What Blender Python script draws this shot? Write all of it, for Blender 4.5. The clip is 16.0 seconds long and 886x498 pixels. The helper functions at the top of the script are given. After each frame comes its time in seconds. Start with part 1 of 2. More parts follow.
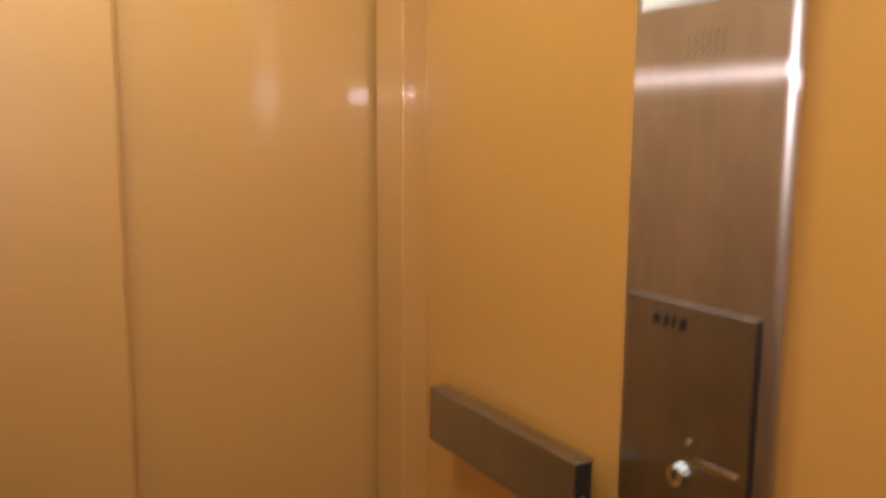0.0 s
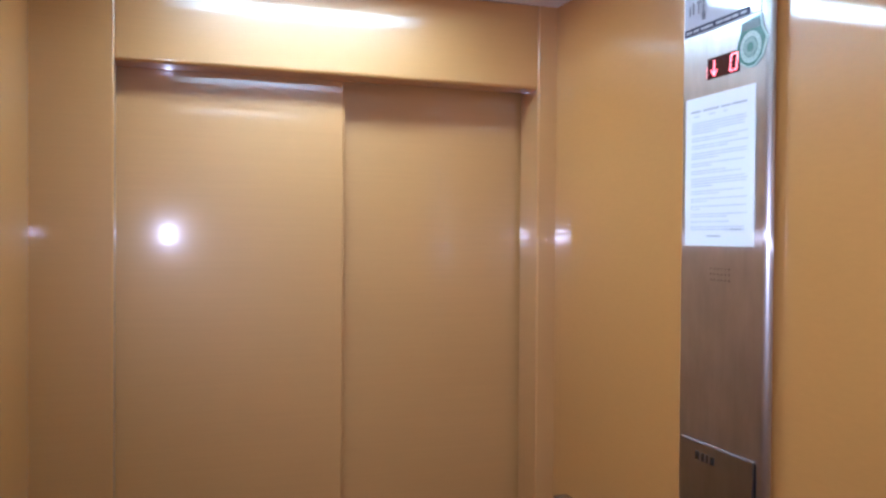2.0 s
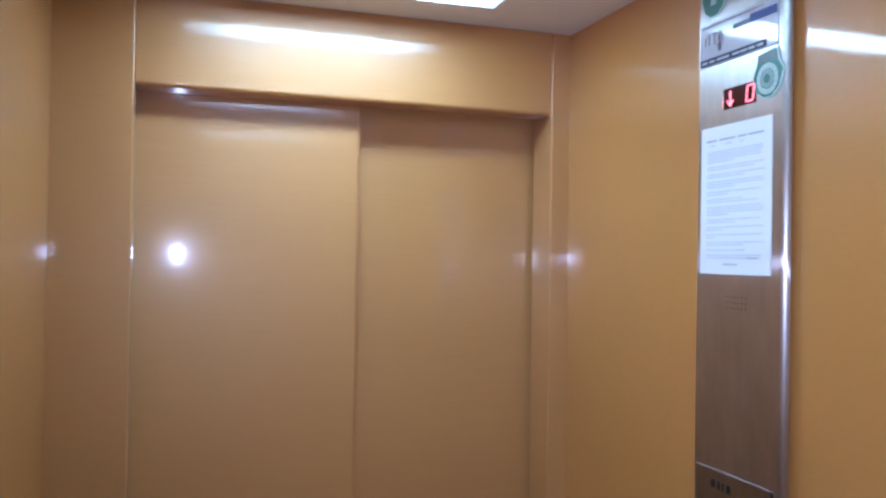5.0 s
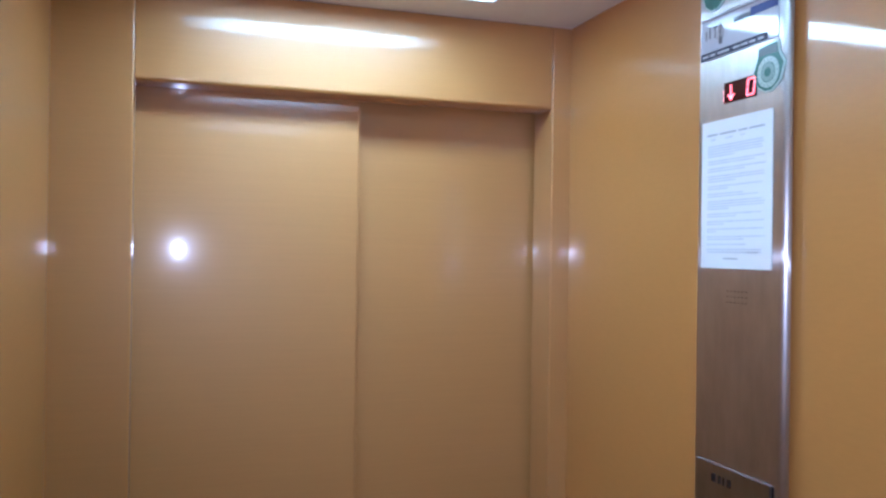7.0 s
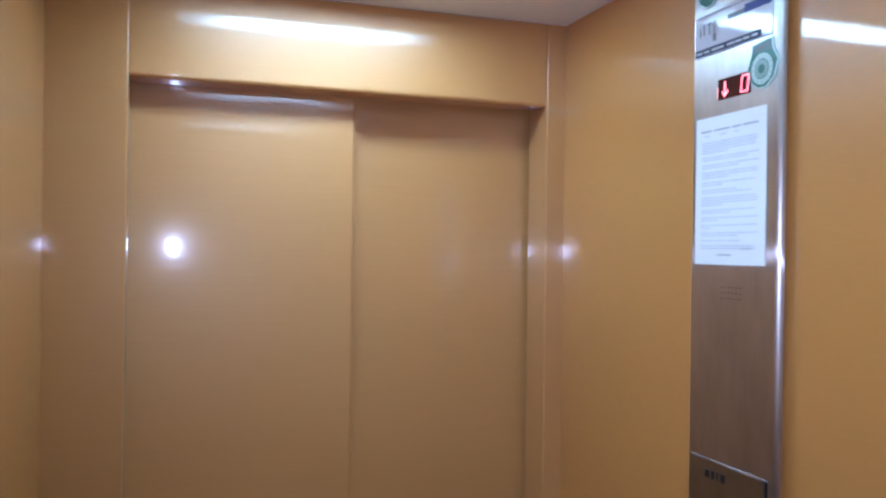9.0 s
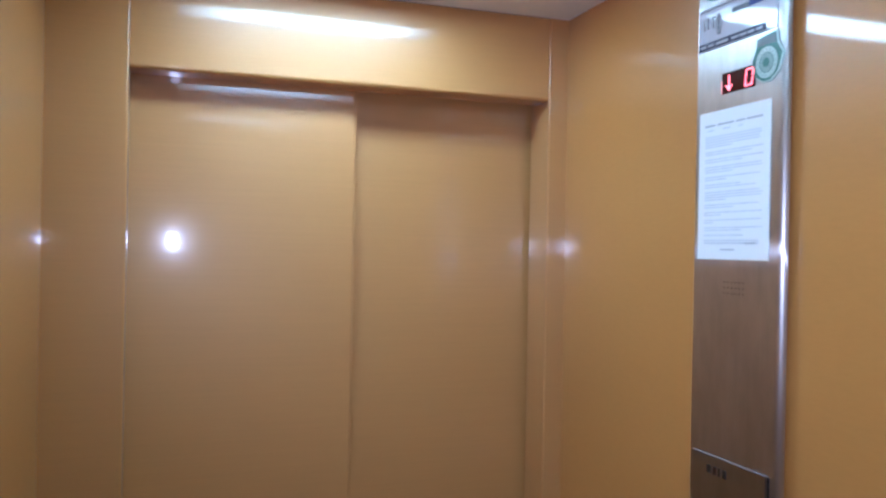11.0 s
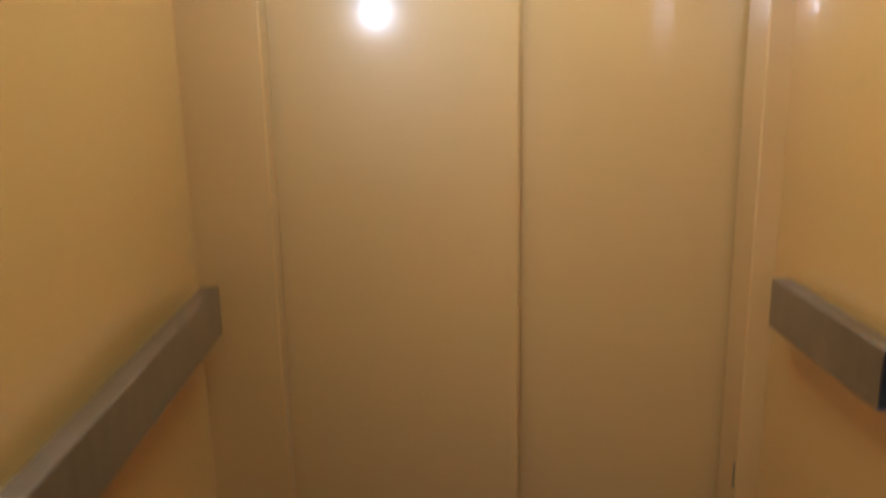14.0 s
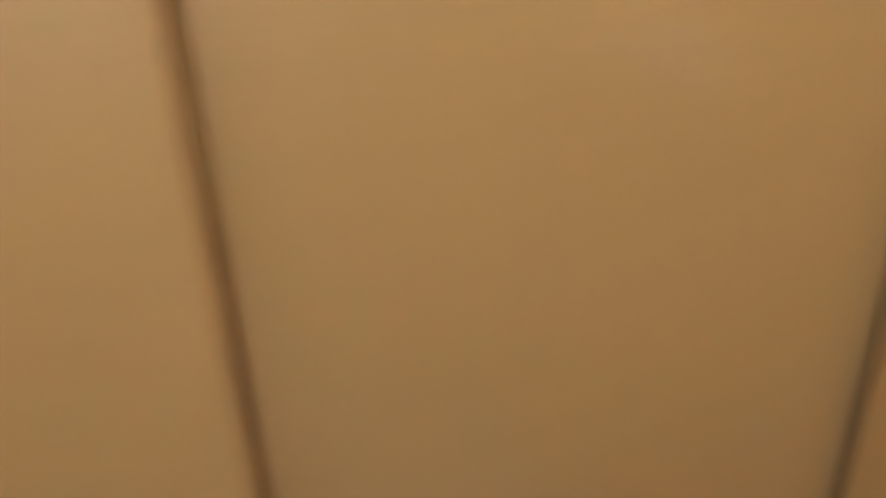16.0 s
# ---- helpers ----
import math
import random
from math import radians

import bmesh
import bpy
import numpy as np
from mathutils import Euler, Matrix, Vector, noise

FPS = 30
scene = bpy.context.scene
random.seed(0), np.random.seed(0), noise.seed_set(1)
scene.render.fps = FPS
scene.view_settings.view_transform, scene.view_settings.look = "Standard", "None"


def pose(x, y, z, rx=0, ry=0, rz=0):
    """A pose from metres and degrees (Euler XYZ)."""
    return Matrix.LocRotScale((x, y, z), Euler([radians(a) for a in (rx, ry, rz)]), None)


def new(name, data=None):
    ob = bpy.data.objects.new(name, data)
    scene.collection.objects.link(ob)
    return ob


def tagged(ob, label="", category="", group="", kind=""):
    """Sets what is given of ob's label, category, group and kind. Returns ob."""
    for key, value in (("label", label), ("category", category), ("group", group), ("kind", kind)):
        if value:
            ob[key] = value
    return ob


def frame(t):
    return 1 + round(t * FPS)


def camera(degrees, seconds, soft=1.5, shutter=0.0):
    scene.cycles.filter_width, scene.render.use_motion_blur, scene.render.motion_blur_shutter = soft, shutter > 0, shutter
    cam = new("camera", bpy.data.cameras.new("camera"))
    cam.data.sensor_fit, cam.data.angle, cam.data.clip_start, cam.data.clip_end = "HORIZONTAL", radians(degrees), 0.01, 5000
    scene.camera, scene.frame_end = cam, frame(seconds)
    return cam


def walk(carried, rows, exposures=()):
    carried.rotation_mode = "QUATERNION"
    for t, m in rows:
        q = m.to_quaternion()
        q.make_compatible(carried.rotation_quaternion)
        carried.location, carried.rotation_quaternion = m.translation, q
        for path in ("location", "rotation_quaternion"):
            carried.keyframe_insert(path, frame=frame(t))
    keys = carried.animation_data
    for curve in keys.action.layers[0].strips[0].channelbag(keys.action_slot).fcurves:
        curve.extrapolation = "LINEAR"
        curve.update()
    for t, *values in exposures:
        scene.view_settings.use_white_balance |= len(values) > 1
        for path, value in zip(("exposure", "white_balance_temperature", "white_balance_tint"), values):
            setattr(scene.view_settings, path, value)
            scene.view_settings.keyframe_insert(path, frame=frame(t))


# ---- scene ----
cam = camera(57.13, 16.0, soft=2.6, shutter=0.9)
PATH = [
    (0, pose(0.2917, -1.3485, 1.5042, 81.957, -0.451, -30.506)),
    (0.1, pose(0.2764, -1.3919, 1.5115, 83.627, -0.740, -30.203)),
    (0.3, pose(0.2602, -1.4644, 1.5868, 85.091, 1.644, -27.842)),
    (0.5, pose(0.2422, -1.5409, 1.5975, 85.751, 1.052, -24.579)),
    (0.7, pose(0.2351, -1.6291, 1.5763, 86.359, -0.798, -18.768)),
    (1, pose(0.2406, -1.7168, 1.6026, 86.494, -1.135, -15.902)),
    (1.5, pose(0.1566, -1.8288, 1.6519, 88.996, -0.311, -16.738)),
    (2, pose(0.1276, -1.8859, 1.6717, 89.205, -0.448, -18.201)),
    (2.5, pose(0.1079, -1.8911, 1.6794, 90.212, -0.940, -17.673)),
    (3, pose(0.1002, -1.8901, 1.6819, 90.473, -0.806, -17.201)),
    (3.5, pose(0.1003, -1.8760, 1.6894, 90.373, -0.865, -17.374)),
    (4, pose(0.0954, -1.8873, 1.6882, 90.565, -1.018, -18.013)),
    (6.5, pose(0.0950, -1.8856, 1.6815, 90.380, -0.861, -18.120)),
    (7, pose(0.0993, -1.8865, 1.6845, 90.168, -0.798, -17.966)),
    (7.5, pose(0.0921, -1.8863, 1.6871, 90.000, -0.708, -18.298)),
    (8, pose(0.0945, -1.8875, 1.6855, 90.040, -0.846, -18.490)),
    (8.5, pose(0.0996, -1.8891, 1.6833, 90.067, -0.740, -18.332)),
    (11, pose(0.0973, -1.8796, 1.6728, 89.886, -1.098, -18.375)),
    (11.5, pose(0.1023, -1.8795, 1.6699, 90.092, -0.968, -18.291)),
    (11.8, pose(0.1089, -1.8664, 1.6546, 89.851, -0.891, -18.497)),
    (12, pose(0.1182, -1.8692, 1.6603, 91.109, -0.581, -17.776)),
    (12.2, pose(0.1091, -1.8773, 1.6531, 91.552, -0.859, -17.453)),
    (12.5, pose(0.1107, -1.8765, 1.6546, 91.323, -0.968, -17.657)),
    (12.7, pose(0.0958, -1.8652, 1.6381, 91.177, -0.850, -17.520)),
    (12.8, pose(0.1169, -1.8600, 1.6418, 88.497, 0.141, -15.292)),
    (13, pose(0.1805, -1.8053, 1.5989, 86.035, -1.257, -12.385)),
    (13.5, pose(0.2705, -1.7140, 1.5434, 81.203, 1.974, -5.752)),
    (14, pose(0.3313, -1.6471, 1.4908, 76.597, 0.979, -0.904)),
    (14.5, pose(0.3546, -1.5250, 1.4068, 71.461, 1.813, 0.401)),
    (15, pose(0.3480, -1.2122, 1.3710, 68.878, 2.448, -4.778)),
    (15.5, pose(0.4371, -0.7985, 1.3226, 64.755, 3.680, -10.955)),
    (16, pose(0.5441, -0.3066, 1.3059, 61.768, 2.128, -15.603)),
]
# seconds, stops, kelvin, tint: the phone's own metering and white balance
EXPOSURES = [
    (0.0, 0.42, 7250, 19),
    (0.5, 0.40, 6100, 17),
    (1.0, 0.38, 5700, 19),
    (1.5, 0.19, 5250, 20),
    (2.5, -0.02, 4950, 24),
    (4.0, -0.12, 4680, 21),
    (11.5, -0.13, 4700, 16),
    (12.5, -0.23, 4750, 11),
    (13.0, -0.27, 5150, 9),
    (13.5, -0.02, 5550, 4),
    (14.0, 0.60, 5300, 3),
    (14.5, 0.72, 5150, 3),
    (16.0, 0.75, 5000, 3),
]
walk(cam, PATH, EXPOSURES)

# ---------------------------------------------------------------- plan, metres
X_LEFT, X_RIGHT = -0.165, 1.050      # inner faces of the side walls
X_RIGHT_REAR = 1.069                 # the side wall sets back behind the control panel
Y_FRONT, Y_REAR = 0.0, -2.12         # inner faces of the front and rear walls
Z_CEIL = 2.259
OPEN_L, OPEN_R, OPEN_TOP = 0.001, 0.999, 2.05
LEAF_A_Y, LEAF_B_Y = 0.082, 0.127    # faces of the two sliding leaves
COP_X, COP_Y0, COP_Y1 = 1.045, -0.790, -0.552
LAND_Y = 0.33                        # landing side of the shaft wall

# ---------------------------------------------------------------- world and lamps
world = bpy.data.worlds.new("world")
scene.world = world
world.use_nodes = True
world.node_tree.nodes["Background"].inputs[0].default_value = (0.5, 0.6, 0.8, 1)
world.node_tree.nodes["Background"].inputs[1].default_value = 0.02

TUBE_POWER = 27.0     # radiance of the ceiling diffusers
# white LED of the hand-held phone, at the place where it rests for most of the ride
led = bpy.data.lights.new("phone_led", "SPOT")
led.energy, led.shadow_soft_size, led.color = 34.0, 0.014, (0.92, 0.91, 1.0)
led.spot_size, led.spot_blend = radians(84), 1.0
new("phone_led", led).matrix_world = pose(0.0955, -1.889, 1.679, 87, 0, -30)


# ---------------------------------------------------------------- materials
def material(name):
    m = bpy.data.materials.new(name)
    m.use_nodes = True
    nt = m.node_tree
    return m, nt, nt.nodes["Principled BSDF"]


def node(nt, kind, **values):
    n = nt.nodes.new(kind)
    for key, v in values.items():
        n.inputs[key].default_value = v
    return n


def coords(nt, scale=(1, 1, 1)):
    tc = nt.nodes.new("ShaderNodeTexCoord")
    mp = nt.nodes.new("ShaderNodeMapping")
    mp.inputs["Scale"].default_value = scale
    nt.links.new(tc.outputs["Object"], mp.inputs["Vector"])
    return mp.outputs["Vector"]


def surface(name, colour, rough=0.5, metal=0.0, vary=0.1, grain=(60, 60, 60), stain=3.0, bump=0.0, bump_scale=(200, 200, 200),
            coat=0.0, coat_rough=0.1, rough_vary=0.08, spec=0.5, wave=0.0, wave_scale=(4, 4, 4), halo=0.0):
    """A paint or sheet: base colour with fine grain and broad stains, uneven gloss and a slight relief."""
    m, nt, b = material(name)
    fine = node(nt, "ShaderNodeTexNoise", Scale=1.0, Detail=3.0)
    nt.links.new(coords(nt, grain), fine.inputs["Vector"])
    broad = node(nt, "ShaderNodeTexNoise", Scale=stain, Detail=4.0)
    nt.links.new(coords(nt), broad.inputs["Vector"])
    add = nt.nodes.new("ShaderNodeMath")
    add.operation = "ADD"
    nt.links.new(fine.outputs["Fac"], add.inputs[0])
    nt.links.new(broad.outputs["Fac"], add.inputs[1])
    rng = node(nt, "ShaderNodeMapRange", **{"From Min": 0.6, "From Max": 1.4, "To Min": 1 - vary, "To Max": 1 + vary})
    nt.links.new(add.outputs[0], rng.inputs["Value"])
    mix = nt.nodes.new("ShaderNodeVectorMath")
    mix.operation = "SCALE"
    mix.inputs[0].default_value = colour
    nt.links.new(rng.outputs[0], mix.inputs["Scale"])
    nt.links.new(mix.outputs[0], b.inputs["Base Color"])
    rr = node(nt, "ShaderNodeMapRange", **{"From Min": 0.0, "From Max": 1.0, "To Min": max(rough - rough_vary, 0.02), "To Max": rough + rough_vary})
    nt.links.new(broad.outputs["Fac"], rr.inputs["Value"])
    nt.links.new(rr.outputs[0], b.inputs["Roughness"])
    b.inputs["Metallic"].default_value = metal
    b.inputs["Specular IOR Level"].default_value = spec
    b.inputs["Coat Weight"].default_value = coat
    b.inputs["Coat Roughness"].default_value = coat_rough
    if bump:
        n2 = node(nt, "ShaderNodeTexNoise", Scale=1.0, Detail=2.0)
        nt.links.new(coords(nt, bump_scale), n2.inputs["Vector"])
        bp = node(nt, "ShaderNodeBump", Strength=bump, Distance=0.001)
        nt.links.new(n2.outputs["Fac"], bp.inputs["Height"])
        if wave:
            # thin sheet never lies quite flat: slow swells under the fine relief
            swell = node(nt, "ShaderNodeTexNoise", Scale=1.0, Detail=1.0)
            nt.links.new(coords(nt, wave_scale), swell.inputs["Vector"])
            wb = node(nt, "ShaderNodeBump", Strength=1.0, Distance=wave)
            nt.links.new(swell.outputs["Fac"], wb.inputs["Height"])
            nt.links.new(wb.outputs[0], bp.inputs["Normal"])
        nt.links.new(bp.outputs[0], b.inputs["Normal"])
        nt.links.new(bp.outputs[0], b.inputs["Coat Normal"])
        if halo:
            # a weak hazy lobe spreads the highlights: part gloss, part imitated lens glow
            haze = node(nt, "ShaderNodeBsdfAnisotropic", Roughness=0.15)
            haze.inputs["Color"].default_value = (0.9, 0.9, 0.9, 1)
            nt.links.new(bp.outputs[0], haze.inputs["Normal"])
            both = node(nt, "ShaderNodeMixShader", Fac=halo)
            nt.links.new(b.outputs[0], both.inputs[1])
            nt.links.new(haze.outputs[0], both.inputs[2])
            nt.links.new(both.outputs[0], nt.nodes["Material Output"].inputs["Surface"])
    return m


def brushed(name, colour, rough, aniso, grain, along, drawn=0.0):
    """Brushed steel: fine streaks along the brushing, a highlight drawn out across it."""
    m, nt, b = material(name)
    streak = node(nt, "ShaderNodeTexNoise", Scale=1.0, Detail=2.0)
    nt.links.new(coords(nt, grain), streak.inputs["Vector"])
    ramp = node(nt, "ShaderNodeMapRange", **{"From Min": 0.3, "From Max": 0.7, "To Min": 0.96, "To Max": 1.04})
    nt.links.new(streak.outputs["Fac"], ramp.inputs["Value"])
    # dull finger marks and wiped stains
    smudge = node(nt, "ShaderNodeTexNoise", Scale=1.0, Detail=5.0, Roughness=0.65)
    nt.links.new(coords(nt, (14, 22, 9)), smudge.inputs["Vector"])
    dull = node(nt, "ShaderNodeMapRange", **{"From Min": 0.35, "From Max": 0.65, "To Min": 0.90, "To Max": 1.06})
    nt.links.new(smudge.outputs["Fac"], dull.inputs["Value"])
    tone = nt.nodes.new("ShaderNodeMath")
    tone.operation = "MULTIPLY"
    nt.links.new(ramp.outputs[0], tone.inputs[0])
    nt.links.new(dull.outputs[0], tone.inputs[1])
    mix = nt.nodes.new("ShaderNodeVectorMath")
    mix.operation = "SCALE"
    mix.inputs[0].default_value = colour
    nt.links.new(tone.outputs[0], mix.inputs["Scale"])
    nt.links.new(mix.outputs[0], b.inputs["Base Color"])
    b.inputs["Roughness"].default_value = rough
    b.inputs["Metallic"].default_value = 1.0
    b.inputs["Anisotropic"].default_value = aniso
    axis = node(nt, "ShaderNodeCombineXYZ", X=along[0], Y=along[1], Z=along[2])
    nt.links.new(axis.outputs[0], b.inputs["Tangent"])
    if drawn:
        # a share of the brushing scatters far across the grain and hardly along it
        fine = node(nt, "ShaderNodeBsdfAnisotropic", Roughness=0.24, Anisotropy=0.9)
        fine.inputs["Color"].default_value = (0.7, 0.67, 0.66, 1)
        up = node(nt, "ShaderNodeCombineXYZ", X=0.02, Y=0.0, Z=1.0)
        nt.links.new(up.outputs[0], fine.inputs["Tangent"])
        both = node(nt, "ShaderNodeMixShader", Fac=drawn)
        nt.links.new(b.outputs[0], both.inputs[1])
        nt.links.new(fine.outputs[0], both.inputs[2])
        nt.links.new(both.outputs[0], nt.nodes["Material Output"].inputs["Surface"])
    return m


def glow(name, colour, strength):
    m, nt, b = material(name)
    b.inputs["Base Color"].default_value = (0.8, 0.8, 0.8, 1)
    b.inputs["Emission Color"].default_value = (*colour, 1)
    b.inputs["Emission Strength"].default_value = strength
    return m


def tube_glow(name, colour, strength, x0, x1):
    """A diffuser over a tube that ends short of it: bright along the middle, fading towards both ends."""
    m = glow(name, colour, strength)
    nt = m.node_tree
    tc = nt.nodes.new("ShaderNodeTexCoord")
    xyz = nt.nodes.new("ShaderNodeSeparateXYZ")
    nt.links.new(tc.outputs["Object"], xyz.inputs[0])
    total = None
    for a, e in ((x0, x0 + 0.21), (x1, x1 - 0.19)):
        r = node(nt, "ShaderNodeMapRange", **{"From Min": a, "From Max": e, "To Min": 0.10, "To Max": 1.0})
        r.interpolation_type = "SMOOTHSTEP"
        nt.links.new(xyz.outputs[0], r.inputs["Value"])
        if total is None:
            total = r
        else:
            mul = nt.nodes.new("ShaderNodeMath")
            mul.operation = "MULTIPLY"
            nt.links.new(total.outputs[0], mul.inputs[0])
            nt.links.new(r.outputs[0], mul.inputs[1])
            total = mul
    power = nt.nodes.new("ShaderNodeMath")
    power.operation = "MULTIPLY"
    power.inputs[1].default_value = strength
    nt.links.new(total.outputs[0], power.inputs[0])
    nt.links.new(power.outputs[0], nt.nodes["Principled BSDF"].inputs["Emission Strength"])
    return m


PANEL = surface("mustard_laminate", (0.505, 0.230, 0.051), 0.40, vary=0.04, grain=(40, 40, 160), stain=1.3, bump=0.05,
                bump_scale=(150, 150, 150), coat=0.85, coat_rough=0.05, rough_vary=0.03, spec=0.6, wave=0.00022, wave_scale=(3, 3, 3))
DOOR_PAINT = surface("mustard_door_paint", (0.50, 0.240, 0.066), 0.42, vary=0.045, grain=(5, 5, 240), stain=1.3, bump=0.07,
                     bump_scale=(3, 3, 110), coat=0.6, coat_rough=0.05, rough_vary=0.03, spec=0.7, wave=0.00025, wave_scale=(4, 4, 7), halo=0.016)
CEILING = surface("ceiling_white", (0.86, 0.86, 0.86), 0.35, vary=0.03, bump=0.05)
STEEL = brushed("brushed_steel", (0.53, 0.50, 0.49), 0.37, 0.65, (900, 900, 6), (0.25, 1.0, 0.0), 0.11)
COVER_STEEL = brushed("cover_steel", (0.42, 0.42, 0.46), 0.32, 0.9, (900, 900, 6), (0.25, 1.0, 0.0))
RAIL = brushed("rail_steel", (0.38, 0.38, 0.41), 0.27, 0.5, (900, 5, 900), (0.6, 0.0, 1.0))
STEEL_PLAIN = surface("satin_steel", (0.5, 0.49, 0.48), 0.3, 1.0, vary=0.06)
CHROME = surface("chrome", (0.75, 0.75, 0.75), 0.08, 1.0, vary=0.02, rough_vary=0.03)
DARK = surface("dark_steel", (0.035, 0.032, 0.03), 0.5, 0.6, vary=0.25)
BLACK = surface("black_plastic", (0.012, 0.012, 0.012), 0.4, vary=0.2)
GLASS_DARK = surface("display_window", (0.045, 0.004, 0.006), 0.10, vary=0.1, rough_vary=0.0, spec=0.15)
PAPER = surface("white_paper", (0.88, 0.89, 0.91), 0.75, vary=0.02, grain=(300, 300, 300), bump=0.1, bump_scale=(40, 14, 14))
INK = surface("grey_ink", (0.67, 0.69, 0.77), 0.8, vary=0.15)
INK_DARK = surface("dark_ink", (0.50, 0.51, 0.57), 0.7, vary=0.15)
CARD = surface("glossy_card", (0.66, 0.68, 0.76), 0.07, vary=0.05, rough_vary=0.0, spec=0.8)
BLUE = surface("blue_print", (0.06, 0.08, 0.28), 0.35, vary=0.1, spec=0.2)
NAVY = surface("navy_print", (0.045, 0.05, 0.09), 0.4, vary=0.15, spec=0.25)
GREY_PRINT = surface("grey_print", (0.20, 0.21, 0.25), 0.4, vary=0.2, spec=0.25)
CAP_PRINT = surface("cap_print", (0.09, 0.125, 0.12), 0.35, vary=0.25)
STAMP = surface("stamp_print", (0.24, 0.36, 0.32), 0.35, vary=0.15)
GREEN = surface("green_print", (0.035, 0.15, 0.11), 0.35, vary=0.15)
GREEN_PALE = surface("pale_green_print", (0.48, 0.62, 0.57), 0.35, vary=0.08)
RED_LED = glow("red_led", (1.0, 0.07, 0.08), 6.0)
RED_DIM = glow("red_led_edge", (1.0, 0.07, 0.08), 1.8)
TUBE_FRONT = tube_glow("tube_diffuser_front", (0.76, 1.0, 0.96), TUBE_POWER * 1.38, 0.09, 0.775)
TUBE_MIDDLE = tube_glow("tube_diffuser_middle", (0.76, 1.0, 0.96), TUBE_POWER * 0.85, 0.09, 0.775)
# rear lamp dimmed to half, for the missing shade of the person standing there
TUBE_REAR = tube_glow("tube_diffuser_rear_dim", (0.76, 1.0, 0.96), TUBE_POWER * 0.5, 0.09, 0.775)
RUBBER = surface("studded_rubber", (0.10, 0.10, 0.105), 0.7, vary=0.2, bump=0.3, bump_scale=(60, 60, 60))
CONCRETE = surface("worn_concrete", (0.16, 0.18, 0.20), 0.55, vary=0.3, grain=(80, 80, 80), stain=1.6, bump=0.3, bump_scale=(50, 50, 50))
PLASTER = surface("grey_plaster", (0.30, 0.30, 0.31), 0.85, vary=0.12, bump=0.4, bump_scale=(120, 120, 120))
WHITE_DOOR = surface("white_door_paint", (0.74, 0.75, 0.77), 0.4, vary=0.03, bump=0.08)
STEP = surface("pale_step_stone", (0.36, 0.38, 0.41), 0.6, vary=0.15, bump=0.2)
OLIVE = surface("olive_grey_paint", (0.20, 0.19, 0.13), 0.45, vary=0.1)


# ---------------------------------------------------------------- mesh helpers
def box(x0, x1, y0, y1, z0, z1, bevel=0.0, segments=2, bm=None):
    """A box between two corners, with rounded edges."""
    own = bm is None
    bm = bm or bmesh.new()
    made = bmesh.ops.create_cube(bm, size=1.0)["verts"]
    m = Matrix.Translation(((x0 + x1) / 2, (y0 + y1) / 2, (z0 + z1) / 2)) @ Matrix.Diagonal((abs(x1 - x0), abs(y1 - y0), abs(z1 - z0), 1))
    bmesh.ops.transform(bm, matrix=m, verts=made)
    if bevel and own:
        bmesh.ops.bevel(bm, geom=bm.edges[:], offset=bevel, segments=segments, affect="EDGES", profile=0.5)
    return bm


def rod(p, q, r, sides=24, r2=None, bm=None):
    """A round bar from p to q."""
    bm = bm or bmesh.new()
    p, q = Vector(p), Vector(q)
    m = Matrix.Translation((p + q) / 2) @ (q - p).to_track_quat("Z", "Y").to_matrix().to_4x4()
    bmesh.ops.create_cone(bm, cap_ends=True, segments=sides, radius1=r, radius2=r if r2 is None else r2, depth=(q - p).length, matrix=m)
    return bm


def prism(outline, axis, a, b, bevel=0.0):
    """A flat outline of (u, v) drawn out from a to b along x, y or z."""
    bm = bmesh.new()
    put = {"x": lambda u, v, w: (w, u, v), "y": lambda u, v, w: (u, w, v), "z": lambda u, v, w: (u, v, w)}[axis]
    low = [bm.verts.new(put(u, v, a)) for u, v in outline]
    high = [bm.verts.new(put(u, v, b)) for u, v in outline]
    n = len(outline)
    bm.faces.new(low)
    bm.faces.new(high)
    for i in range(n):
        bm.faces.new((low[i], low[(i + 1) % n], high[(i + 1) % n], high[i]))
    bmesh.ops.recalc_face_normals(bm, faces=bm.faces[:])
    if bevel:
        bmesh.ops.bevel(bm, geom=bm.edges[:], offset=bevel, segments=1, affect="EDGES")
    return bm


def arc(cx, cy, r, a0, a1, n=6):
    return [(cx + r * math.cos(radians(a0 + (a1 - a0) * i / n)), cy + r * math.sin(radians(a0 + (a1 - a0) * i / n))) for i in range(n + 1)]


def mesh_object(name, bm, mat, smooth=True):
    # keep broad faces flat beside the narrow rounded strips
    for e in bm.edges:
        if len(e.link_faces) == 2:
            a, b = sorted(f.calc_area() for f in e.link_faces)
            e.smooth = b < 4 * a
    me = bpy.data.meshes.new(name)
    bm.to_mesh(me)
    bm.free()
    if mat:
        me.materials.append(mat)
    if smooth:
        for p in me.polygons:
            p.use_smooth = True
        keep = [e.use_edge_sharp for e in me.edges]
        me.set_sharp_from_angle(angle=radians(35))
        for e, k in zip(me.edges, keep):
            e.use_edge_sharp = e.use_edge_sharp or k
    return new(name, me)


def part(name, bm, mat, parent, label=""):
    ob = mesh_object(name, bm, mat)
    ob.parent = parent
    ob.matrix_parent_inverse = parent.matrix_world.inverted() if parent.type != "EMPTY" else Matrix.Translation(-Vector(parent.location))
    return tagged(ob, label)


def thing(name, at, label, category, group="", kind=""):
    ob = new(name)
    ob.location = at
    ob.empty_display_size = 0.05
    return tagged(ob, label, category, group, kind)


def setting(name, bm, mat, label, category):
    return tagged(mesh_object(name, bm, mat), label, category, "", "structure")


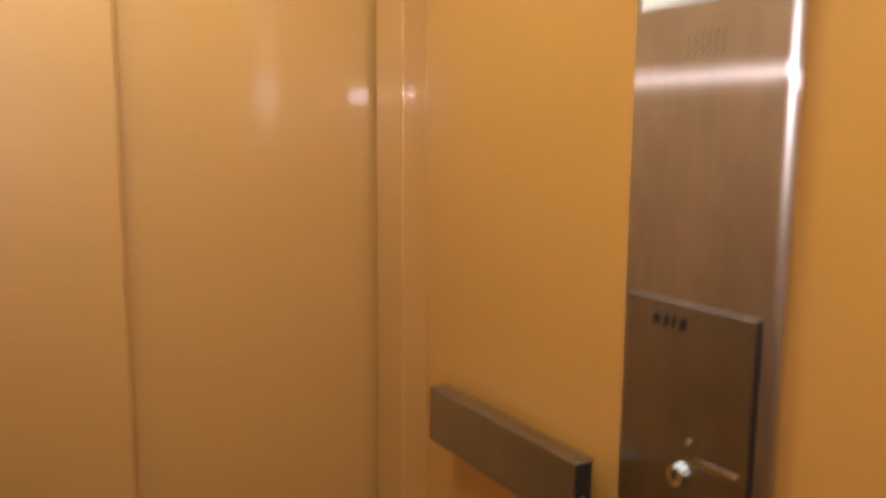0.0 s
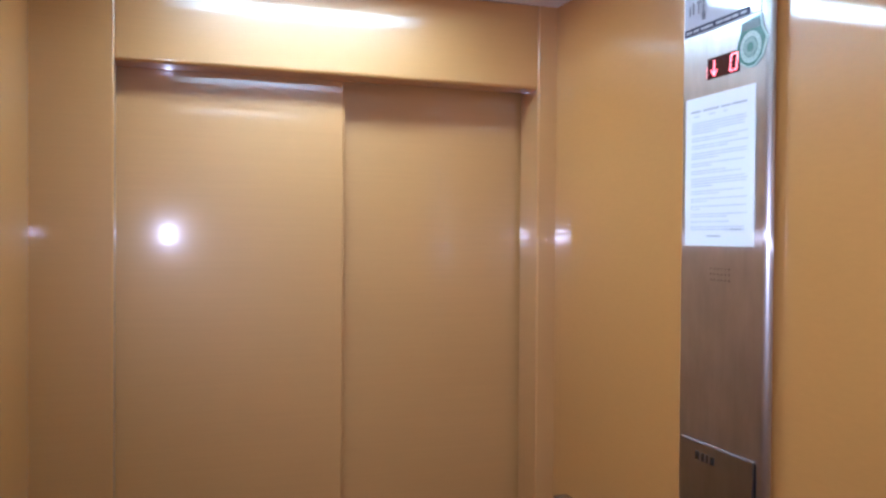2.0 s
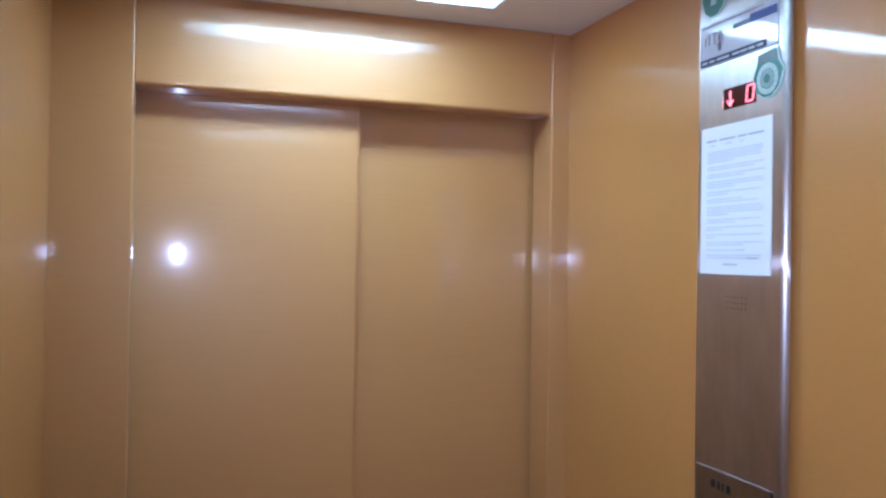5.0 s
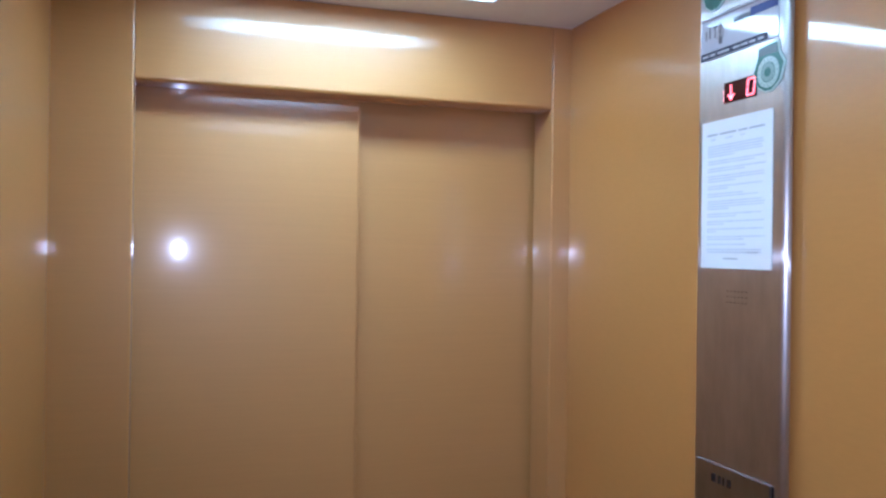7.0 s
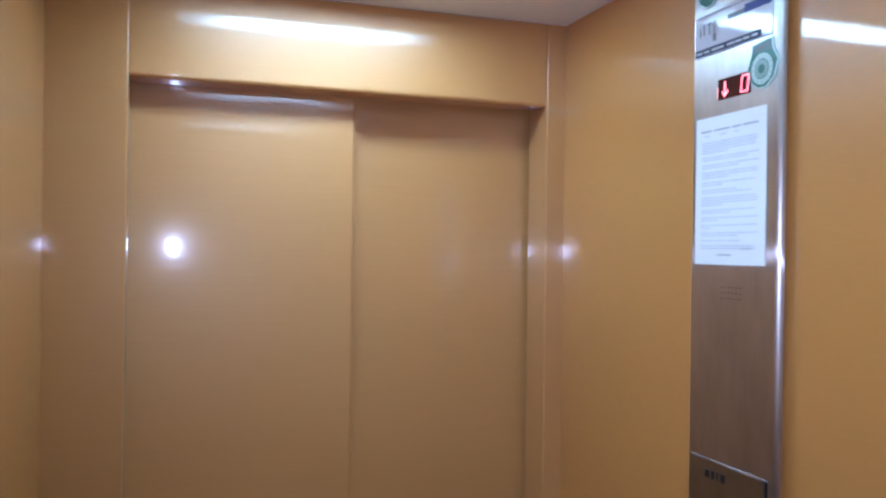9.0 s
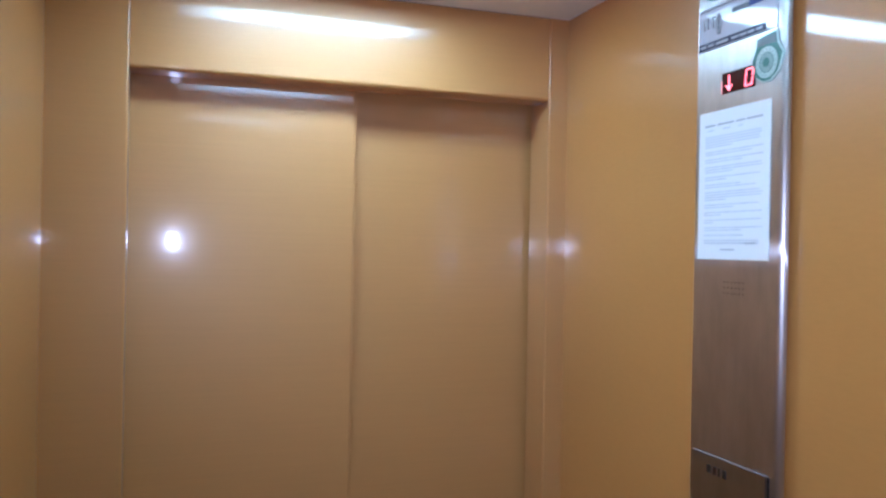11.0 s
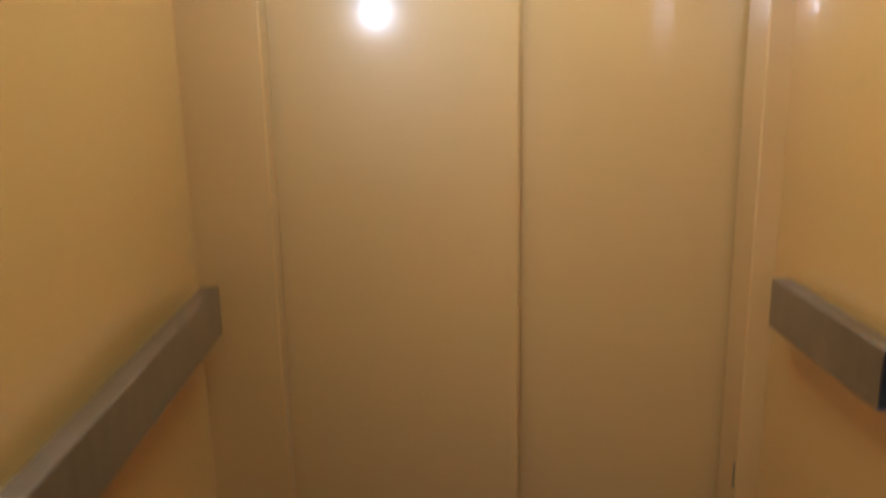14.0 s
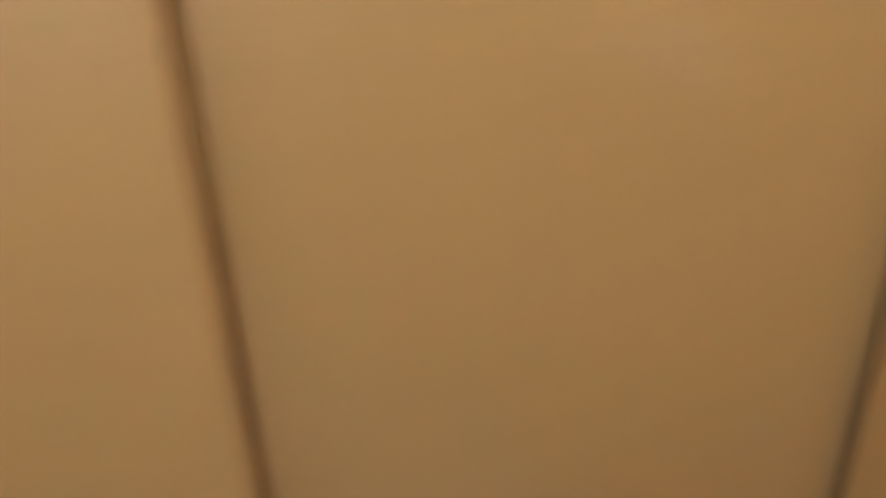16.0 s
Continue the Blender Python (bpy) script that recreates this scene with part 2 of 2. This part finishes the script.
# ---------------------------------------------------------------- lift car: shell
T = 0.03
setting("floor", box(X_LEFT - T, X_RIGHT + T, Y_REAR - T, 0.17, -0.04, 0.0), RUBBER, "dark studded rubber floor of the lift car", "floor")
setting("wall_left", box(X_LEFT - T, X_LEFT, Y_REAR - T, Y_FRONT, 0.0, Z_CEIL), PANEL, "glossy mustard laminate side wall of the lift car", "wall")
setting("wall_right_front", box(X_RIGHT, X_RIGHT + T, -0.67, Y_FRONT, 0.0, Z_CEIL), PANEL, "glossy mustard laminate side wall between door and steel panel", "wall")
setting("wall_right_rear", box(X_RIGHT_REAR, X_RIGHT_REAR + T, Y_REAR - T, -0.67, 0.0, Z_CEIL), PANEL, "glossy mustard laminate side wall behind the steel panel", "wall")
setting("wall_rear", box(X_LEFT, X_RIGHT_REAR, Y_REAR - T, Y_REAR, 0.0, Z_CEIL), PANEL, "glossy mustard laminate rear wall of the lift car", "wall")


def jamb(x_wall, x_edge, depth):
    """Front return beside the door: a sheet with a rounded inner edge, folded back beside the leaves."""
    s = 1 if x_edge > x_wall else -1
    r = 0.004
    a = arc(x_edge - s * r, r, r, -90, 0 if s > 0 else -180, 6)
    outline = [(x_wall, 0.0)] + a + [(x_edge, depth), (x_edge - s * 0.012, depth), (x_edge - s * 0.012, 0.02), (x_wall, 0.02)]
    return prism(outline, "z", 0.0, Z_CEIL)


setting("wall_front_left", jamb(X_LEFT - T, OPEN_L, 0.072), DOOR_PAINT, "mustard front return with a rounded edge beside the door", "wall")
front_right = setting("wall_front_right", jamb(X_RIGHT + T, OPEN_R, 0.108), DOOR_PAINT, "narrow mustard front return with a rounded edge", "wall")
part("slot", box(OPEN_R - 0.001, OPEN_R + 0.004, 0.010, 0.018, 0.525, 0.585), BLACK, front_right, "narrow black slot in the door jamb")

# header over the door, its lower edge rolled back
r = 0.009
lip = [(0.004, Z_CEIL)] + [(y + 0.004, z) for y, z in arc(r, OPEN_TOP + r, r, 180, 270, 6)] + [(0.076, OPEN_TOP), (0.076, OPEN_TOP + 0.012), (0.018, OPEN_TOP + 0.012), (0.018, Z_CEIL)]
header = setting("wall_front_header", prism(lip, "x", OPEN_L + 0.001, OPEN_R - 0.001), DOOR_PAINT, "mustard header panel above the lift door with a rolled edge", "wall")
track = thing("door_track", (0.5, 0.14, 2.06), "dark steel door track behind the header panel", "door track", kind="structure")
part("track_plate", box(X_LEFT, X_RIGHT, 0.155, 0.165, 2.052, 2.20), DARK, track)
part("track_cover", box(X_LEFT, X_RIGHT, 0.078, 0.155, 2.112, 2.124), DARK, track)

setting("ceiling", box(X_LEFT, X_RIGHT_REAR, Y_REAR, Y_FRONT, Z_CEIL, Z_CEIL + 0.03), CEILING, "plain white metal ceiling of the lift car", "ceiling")


def ceiling_light(y0, y1, tube, x0=0.09, x1=0.775):
    z = Z_CEIL - 0.006
    ob = thing("ceiling_light", ((x0 + x1) / 2, (y0 + y1) / 2, Z_CEIL), "lit white strip light fixed to the ceiling", "ceiling light", "ceiling lights of the car")
    d = 0.010
    for name, b in (("frame_side", (x0, x1, y0, y0 + d)), ("frame_side", (x0, x1, y1 - d, y1)), ("frame_end", (x0, x0 + d, y0 + d, y1 - d)), ("frame_end", (x1 - d, x1, y0 + d, y1 - d))):
        part(name, box(*b, Z_CEIL - 0.011, Z_CEIL, 0.002, 1), CEILING, ob)
    part("diffuser", box(x0 + d, x1 - d, y0 + d, y1 - d, z, Z_CEIL - 0.001, 0.001, 1), tube, ob, "glowing cool white diffuser")
    return ob


ceiling_light(-0.308, -0.163, TUBE_FRONT)
ceiling_light(-1.145, -0.995, TUBE_MIDDLE)
ceiling_light(-1.970, -1.820, TUBE_REAR)


# ---------------------------------------------------------------- sliding leaves, closed
def sliding_leaf(x0, x1, y, fold, label):
    ob = thing("sliding_door", ((x0 + x1) / 2, y + 0.012, 0.0), label, "lift door", "leaves of the lift door")
    part("panel", box(x0, x1, y, y + 0.028, 0.006, 2.088, 0.003, 2), DOOR_PAINT, ob)
    part("hanger_strip", box(x0 + 0.02, x1 - 0.02, y + 0.006, y + 0.022, 2.0882, 2.099), DARK, ob, "dark hanger strip on the leaf's top")
    part("edge_strip", box(x1 - 0.0, x1 + 0.004, y + 0.006, y + 0.022, 0.01, 2.03, 0.001, 1), DOOR_PAINT if fold else BLACK, ob, "folded edge" if fold else "black rubber closing strip")
    return ob


sliding_leaf(-0.06, 0.517, LEAF_A_Y, True, "closed glossy mustard leaf of the telescopic lift door")
sliding_leaf(0.47, 1.020, LEAF_B_Y, False, "set-back closed mustard leaf of the telescopic lift door")
sill = thing("door_sill", (0.5, 0.17, 0.0), "grooved aluminium sill under the sliding leaves", "sill", kind="structure")
for k in range(4):
    part("sill_bar", box(X_LEFT, X_RIGHT + 0.02, 0.171 + 0.034 * k, 0.199 + 0.034 * k, -0.03, 0.0, 0.002, 1), STEEL_PLAIN, sill)


# ---------------------------------------------------------------- car operating panel
cop = thing("control_panel", (X_RIGHT, -0.67, 0.0), "tall brushed steel lift control panel on the side wall", "control panel")
R_FOLD = 0.012                       # wide rounded fold at the rear edge
fold = [(COP_Y0 + R_FOLD - R_FOLD * math.cos(k * math.pi / 16), COP_X + R_FOLD - R_FOLD * math.sin(k * math.pi / 16)) for k in range(9)]
faceplate = prism([(COP_Y0 + 0.013, X_RIGHT_REAR)] + fold + [(COP_Y1 - 0.002, COP_X), (COP_Y1, COP_X + 0.002), (COP_Y1, X_RIGHT), (-0.668, X_RIGHT), (-0.668, X_RIGHT_REAR)], "z", 0.02, Z_CEIL - 0.004)
for v in faceplate.verts:
    v.co.x, v.co.y = v.co.y, v.co.x
bmesh.ops.reverse_faces(faceplate, faces=faceplate.faces[:])
plate = part("faceplate", faceplate, STEEL, cop)
for k in range(6):
    for j in range(3):
        y, z = -0.695 + 0.0103 * k, 1.600 + 0.0100 * j
        part("speaker_hole", rod((COP_X - 0.0004, y, z), (COP_X + 0.0006, y, z), 0.0014, 8), DARK, plate, "small dark speaker hole")

FLAP_X = 1.0395
fy0, fy1, fz0, fz1 = -0.767, -0.563, 0.86, 1.301
flap = box(FLAP_X, COP_X + 0.001, fy0, fy1, fz0, fz1)
for v in flap.verts:           # the cover stands out less at its front edge
    if v.co.x < COP_X and v.co.y > -0.6:
        v.co.x = COP_X - 0.004
bmesh.ops.bevel(flap, geom=flap.edges[:], offset=0.001, segments=2, affect="EDGES")
box_part = part("keypad_cover", flap, COVER_STEEL, cop, "raised steel cover plate with a narrow ledge")
part("cover_gap", box(COP_X - 0.002, COP_X + 0.001, fy0 - 0.0028, fy0 - 0.0005, fz0, fz1 - 0.002), BLACK, cop, "dark gap beside the cover")
def cover_x(y):
    return FLAP_X + (COP_X - 0.004 - FLAP_X) * (y - fy0) / (fy1 - fy0)


# the maker's mark, as four plain blocks
for k, (a, b) in enumerate(((0.003, 0.015), (0.022, 0.030), (0.036, 0.041), (0.048, 0.059))):
    xf = cover_x(-0.607 - (a + b) / 2)
    part("mark_block", box(xf - 0.0012, xf + 0.0012, -0.607 - b, -0.607 - a, 1.268, 1.283, 0.0005, 1), DARK, box_part)
LOCK_X = cover_x(-0.667)
lock = part("key_lock", rod((LOCK_X - 0.010, -0.667, 1.086), (LOCK_X + 0.001, -0.667, 1.086), 0.013, 32, 0.017), CHROME, box_part, "polished round key lock")
part("screw", rod((cover_x(-0.678) - 0.002, -0.678, 1.131), (cover_x(-0.678) + 0.001, -0.678, 1.131), 0.004, 16), CHROME, box_part, "small bright screw")
part("key_slot", box(LOCK_X - 0.0108, LOCK_X - 0.008, -0.6685, -0.6655, 1.079, 1.093), BLACK, lock)
part("indicator_slot", box(cover_x(-0.75) - 0.0015, cover_x(-0.69), -0.755, -0.690, 1.108, 1.116, 0.0005, 1), CHROME, box_part, "narrow polished inlay strip")
# floor display: window, red arrow and digit
display = part("floor_display", box(COP_X - 0.002, COP_X + 0.002, -0.716, -0.628, 1.961, 1.999, 0.001, 1), GLASS_DARK, cop, "dark window with glowing red figures")


def led_bar(y, z, dy, dz, w, mat=RED_LED):
    """A glowing stroke from (y, z) along (dy, dz), as seen on the panel's face."""
    bm = bmesh.new()
    n = Vector((0, -dz, dy)).normalized() * w / 2
    p, q = Vector((COP_X - 0.0028, y, z)), Vector((COP_X - 0.0028, y + dy, z + dz))
    low = [bm.verts.new(v) for v in (p - n, q - n, q + n, p + n)]
    high = [bm.verts.new(v.co + Vector((0.0012, 0, 0))) for v in low]
    bm.faces.new(low)
    bm.faces.new(high[::-1])
    for i in range(4):
        bm.faces.new((low[i], high[i], high[(i + 1) % 4], low[(i + 1) % 4]))
    bmesh.ops.recalc_face_normals(bm, faces=bm.faces[:])
    return part("led_stroke", bm, mat, display, "glowing red stroke")


AY = -0.649
led_bar(AY, 1.9925, 0.0, -0.0265, 0.0021)
led_bar(AY, 1.966, 0.0080, 0.0095, 0.0020)
led_bar(AY, 1.966, -0.0080, 0.0095, 0.0020)
led_bar(-0.6288, 1.9640, 0.0, 0.021, 0.0006, RED_DIM)          # lit edge of the window
DY0, DY1, DZ0, DZ1, LEAN = -0.6925, -0.7100, 1.9660, 1.9935, -0.0035   # the leaning figure 0
for y in (DY0, DY1):
    led_bar(y, DZ0, LEAN / 2, (DZ1 - DZ0) / 2 - 0.0006, 0.0018)
    led_bar(y + LEAN / 2, (DZ0 + DZ1) / 2 + 0.0006, LEAN / 2, (DZ1 - DZ0) / 2 - 0.0006, 0.0018)
led_bar(DY0, DZ0, DY1 - DY0, 0.0, 0.0018)
led_bar(DY0 + LEAN, DZ1, DY1 - DY0, 0.0, 0.0018)

# ---------------------------------------------------------------- papers and stickers on the panel
notice = thing("notice", (COP_X, -0.662, 1.66), "white printed notice sheet taped to the steel panel", "notice")
NX = COP_X - 0.0022
sheet = part("sheet", box(NX, COP_X - 0.0006, -0.7595, -0.5655, 1.6605, 1.9335, 0.0004, 1), PAPER, notice, "white paper sheet")


def bar(y, z, length, height, mat, parent, x, name="text_line"):
    """A printed bar that runs from y towards the rear of the car."""
    return part(name, box(x - 0.0005, x + 0.0003, y - length, y, z - height / 2, z + height / 2), mat, parent)


y0 = -0.585
bar(y0 + 0.003, 1.9075, 0.031, 0.0032, INK_DARK, sheet, NX)
bar(y0 - 0.034, 1.9075, 0.046, 0.0032, INK_DARK, sheet, NX)
bar(y0 - 0.086, 1.9075, 0.024, 0.0032, INK_DARK, sheet, NX)
bar(y0 - 0.115, 1.9075, 0.040, 0.0032, INK_DARK, sheet, NX)
bar(y0 - 0.007, 1.8985, 0.016, 0.002, INK, sheet, NX)
bar(y0 - 0.050, 1.8985, 0.020, 0.002, INK, sheet, NX)
bar(y0 - 0.092, 1.8985, 0.012, 0.002, INK, sheet, NX)
z = 1.886
for lines in ((152, 154, 148, 150, 76), (156, 130), (158, 104), (154, 156, 80), (150, 60), (100, 140), (150, 158, 154, 62), (148, 82), (156, 48), (154, 26), (158, 104), (110,), (150, 150)):
    for n in lines:
        bar(y0, z, n / 1000, 0.0021, INK, sheet, NX)
        z -= 0.0046
    z -= 0.0048
bar(y0 - 0.008, 1.690, 0.018, 0.0018, INK, sheet, NX)
bar(y0 - 0.082, 1.690, 0.032, 0.0018, INK, sheet, NX)
bar(y0 - 0.114, 1.690, 0.028, 0.0026, INK_DARK, sheet, NX)
bar(y0 - 0.048, 1.6785, 0.040, 0.0024, INK_DARK, sheet, NX)

card = thing("information_card", (COP_X, -0.66, 2.05), "glossy pale card with a blue corner stripe stuck on steel", "sign")
CX = COP_X - 0.0022
card_sheet = part("card_sheet", box(CX, COP_X - 0.0006, -0.770, -0.560, 2.050, 2.130, 0.0004, 1), CARD, card)
part("navy_strip", box(CX - 0.0006, CX + 0.0003, -0.744, -0.560, 2.0515, 2.065), NAVY, card_sheet, "navy strip along the lower edge")
part("blue_strip", box(CX - 0.0006, CX + 0.0003, -0.769, -0.700, 2.103, 2.118), BLUE, card_sheet, "blue stripe")
part("grey_strip", box(CX - 0.0006, CX + 0.0003, -0.700, -0.655, 2.103, 2.112), GREY_PRINT, card_sheet)
part("thin_rule", box(CX - 0.0006, CX + 0.0003, -0.735, -0.562, 2.1245, 2.1262), GREY_PRINT, card_sheet)
for a, b, low, high in ((0.002, 0.005, 2.089, 2.106), (0.012, 0.016, 2.090, 2.111), (0.024, 0.036, 2.107, 2.111), (0.028, 0.031, 2.089, 2.107), (0.042, 0.047, 2.088, 2.112)):
    part("mark_block", box(CX - 0.0006, CX + 0.0003, -0.572 - b, -0.572 - a, low, high), GREY_PRINT, card_sheet)
blob = [(-0.616 + 0.011 * math.cos(k * math.tau / 14) * (1 + 0.25 * math.sin(3.1 * k)), 2.094 + 0.017 * math.sin(k * math.tau / 14) * (1 + 0.2 * math.cos(2.3 * k))) for k in range(14)]
part("picture", prism(blob, "x", CX - 0.0006, CX + 0.0003), INK_DARK, card_sheet, "pale grey emblem")
part("picture_block", box(CX - 0.0008, CX + 0.0003, -0.622, -0.613, 2.074, 2.088), GREY_PRINT, card_sheet)
for k in range(8):
    bar(-0.566 - 0.022 * k, 2.058, 0.016 + 0.003 * (k % 3) - 0.004 * (k % 2), 0.004, CARD, card_sheet, CX - 0.0006)


def seal(yc, zc, s, label, ring):
    """An upright six-sided seal sticker with a round stamp in it."""
    ob = thing("seal_sticker", (COP_X, yc, zc), label, "sticker")
    x = COP_X - 0.0028
    shape = ((-0.028, 0.048), (0.027, 0.043), (0.029, 0.025), (0.041, -0.002), (0.029, -0.030), (0.008, -0.042), (-0.012, -0.042), (-0.034, -0.027), (-0.046, 0.005), (-0.031, 0.027))
    outer = [(yc + u * s, zc + v * s) for u, v in shape]
    inner = [(yc + (u * 0.90 + 0.002) * s, zc + (v * 0.94 + 0.0005) * s) for u, v in shape]
    backing = part("backing", prism(outer, "x", x + 0.0003, COP_X - 0.0006), GREEN_PALE, ob, "pale border")
    part("field", prism(inner, "x", x, x + 0.0008), GREEN, backing, "green field")
    if ring:
        part("ring", rod((x - 0.0005, yc, zc - 0.006 * s), (x + 0.0005, yc, zc - 0.006 * s), 0.0285 * s, 36), GREEN_PALE, backing, "pale round stamp")
        part("ring_line", rod((x - 0.0008, yc, zc - 0.006 * s), (x + 0.0002, yc, zc - 0.006 * s), 0.0190 * s, 32), GREEN, backing)
        part("ring_face", rod((x - 0.0011, yc, zc - 0.006 * s), (x, yc, zc - 0.006 * s), 0.0176 * s, 32), STAMP, backing)
        part("core", rod((x - 0.0014, yc, zc - 0.006 * s), (x, yc, zc - 0.006 * s), 0.0085 * s, 24), GREEN, backing)
        part("cap_block", box(x - 0.0006, x + 0.0004, yc - 0.023 * s, yc + 0.026 * s, zc + 0.026 * s, zc + 0.041 * s), CAP_PRINT, backing)
        for k in range(16):
            u, v = math.cos(k * math.tau / 16), math.sin(k * math.tau / 16)
            y, z = yc + 0.0237 * s * u, zc - (0.006 - 0.0237 * v) * s
            part("ring_tick", box(x - 0.0009, x, y - 0.0012, y + 0.0012, z - 0.0012, z + 0.0012), STAMP, backing)
    else:
        part("core", box(x - 0.0006, x + 0.0004, yc - 0.008, yc + 0.008, zc - 0.014, zc + 0.018), GREEN_PALE, backing)
    return ob


seal(-0.747, 2.001, 0.93, "green six-sided seal sticker with a round stamp", True)
seal(-0.598, 2.178, 0.9, "small green sticker with a pale border", False)


# ---------------------------------------------------------------- handrails
def handrail(x_face, side, y_front, y_back, label):
    """Flat hollow steel rail on brackets; side: +1 when its wall lies at greater x."""
    ob = thing("handrail", (x_face, (y_front + y_back) / 2, 0.957), label, "handrail", "handrails of the car")
    d, t, z0, z1 = 0.036, 0.003, 0.9575, 1.0545
    xb = x_face + side * d
    part("front_plate", box(min(x_face, x_face + side * t), max(x_face, x_face + side * t), y_back, y_front, z0, z1, 0.001, 2), RAIL, ob)
    a, b = sorted((x_face + side * t, xb))
    part("top_plate", box(a, b, y_back, y_front, z1 - t, z1, 0.0008, 1), RAIL, ob)
    part("bottom_plate", box(a, b, y_back, y_front, z0, z0 + t, 0.0008, 1), RAIL, ob)
    for y in (y_front - 0.012, y_back + 0.006):
        part("end_cap", box(a, b, y, y + 0.006, z0 + t, z1 - t), BLACK, ob, "recessed black end cap")
    xm = (a + b) / 2
    part("end_screw", rod((xm, y_back + 0.0035, 0.998), (xm, y_back + 0.0062, 0.998), 0.0035, 12), STEEL_PLAIN, ob, "small bright screw in the end cap")
    wall = X_RIGHT if side > 0 else X_LEFT
    n = 2 if y_front - y_back < 0.8 else 4
    for k in range(n):
        y = y_back + 0.12 + (y_front - y_back - 0.24) * k / (n - 1)
        u, v = sorted((xb - side * 0.004, wall))
        part("bracket", box(u, v, y - 0.02, y + 0.02, 0.965, 1.0, 0.002, 1), DARK, ob, "dark wall bracket")
    return ob


handrail(0.9936, 1, -0.118, -0.522, "short flat grey steel handrail beside the control panel")
handrail(-0.094, -1, -0.095, -1.95, "long flat grey steel handrail on the side wall")


# ---------------------------------------------------------------- landing behind the door
LX0, LX1, LY1, LZ = -1.3, 3.2, 7.4, 2.6
setting("landing_floor", box(LX0, LX1, 0.305, LY1, -0.06, -0.002), CONCRETE, "worn blue-grey concrete landing floor with dark stains", "floor")
setting("landing_ceiling", box(LX0, LX1, LAND_Y, LY1, LZ, LZ + 0.1), PLASTER, "plain grey landing ceiling", "ceiling")
setting("wall_landing_left", box(LX0 - 0.1, LX0, LAND_Y, LY1, 0, LZ), PLASTER, "bare grey plaster landing wall", "wall")
setting("wall_landing_right", box(LX1, LX1 + 0.1, LAND_Y, LY1, 0, LZ), PLASTER, "bare grey plaster landing wall", "wall")
setting("wall_landing_far", box(LX0, LX1, LY1, LY1 + 0.1, 0, LZ), PLASTER, "dark far wall of the landing", "wall")
for name, b in (("wall_shaft_left", (LX0, -0.05, 0, LZ)), ("wall_shaft_right", (1.14, LX1, 0, LZ)), ("wall_shaft_top", (-0.05, 1.14, 2.12, LZ))):
    setting(name, box(b[0], b[1], 0.24, LAND_Y, b[2], b[3]), PLASTER, "plastered shaft wall round the lift doorway", "wall")
frame_l = thing("landing_door_frame", (0.55, 0.29, 0.0), "mustard and olive painted steel frame of the landing doorway", "door frame", kind="structure")
for x0, x1 in ((-0.05, -0.004), (0.998, 1.14)):
    part("post", box(x0, x1, 0.175, 0.262, 0.0, 2.12, 0.004, 2), PANEL, frame_l)
    part("outer_post", box(x0, x1, 0.2625, 0.352, 0.0, 2.12, 0.004, 2), OLIVE, frame_l, "olive grey outer post")
part("lintel", box(-0.004, 0.998, 0.175, 0.352, 2.06, 2.12, 0.004, 2), PANEL, frame_l)

white_door = thing("cellar_door", (0.35, 1.35, 0.0), "white painted flush door standing open over concrete", "door")


def door_leaf(x0, x1, y, t, z0, z1, holes, r):
    """A flush leaf with round vent holes cut through its foot."""
    bm = box(x0, x1, y, y + t, z0, z1, 0.003, 2)
    leaf = part("door_leaf", bm, WHITE_DOOR, white_door)
    for x, z in holes:
        part("vent_hole", rod((x, y - 0.0015, z), (x, y + 0.004, z), r, 16), BLACK, leaf, "dark round vent hole")
    return leaf


leaf = door_leaf(-0.056, 0.744, 1.345, 0.04, 0.01, 2.03, [(0.585 - 0.1045 * k, 0.141 if k % 2 == 0 else 0.068) for k in range(7)], 0.010)
part("keyhole_plate", box(0.672, 0.688, 1.341, 1.3455, 1.045, 1.095, 0.002, 1), DARK, leaf, "dark keyhole plate")
rosette = part("rosette", rod((0.680, 1.337, 1.135), (0.680, 1.346, 1.135), 0.024, 24), STEEL_PLAIN, leaf)
part("lever", box(0.565, 0.692, 1.292, 1.304, 1.124, 1.144, 0.005, 2), STEEL_PLAIN, leaf, "satin lever handle")
part("lever_neck", rod((0.680, 1.300, 1.135), (0.680, 1.340, 1.135), 0.009, 16), STEEL_PLAIN, leaf)
for zz in (0.25, 1.75):
    part("hinge", rod((-0.060, 1.342, zz), (-0.060, 1.342, zz + 0.09), 0.008, 12), STEEL_PLAIN, leaf)
stairs = thing("staircase", (0.75, 3.6, 0.0), "pale stone stairs rising from the dark landing", "stairs", kind="structure")
for k in range(8):
    part("stair_step", box(0.10, 1.34, 3.60 + 0.28 * k, 3.90 + 0.28 * k, 0.0 if k == 0 else 0.165 * k - 0.02, 0.165 * (k + 1), 0.006, 2), STEP, stairs)
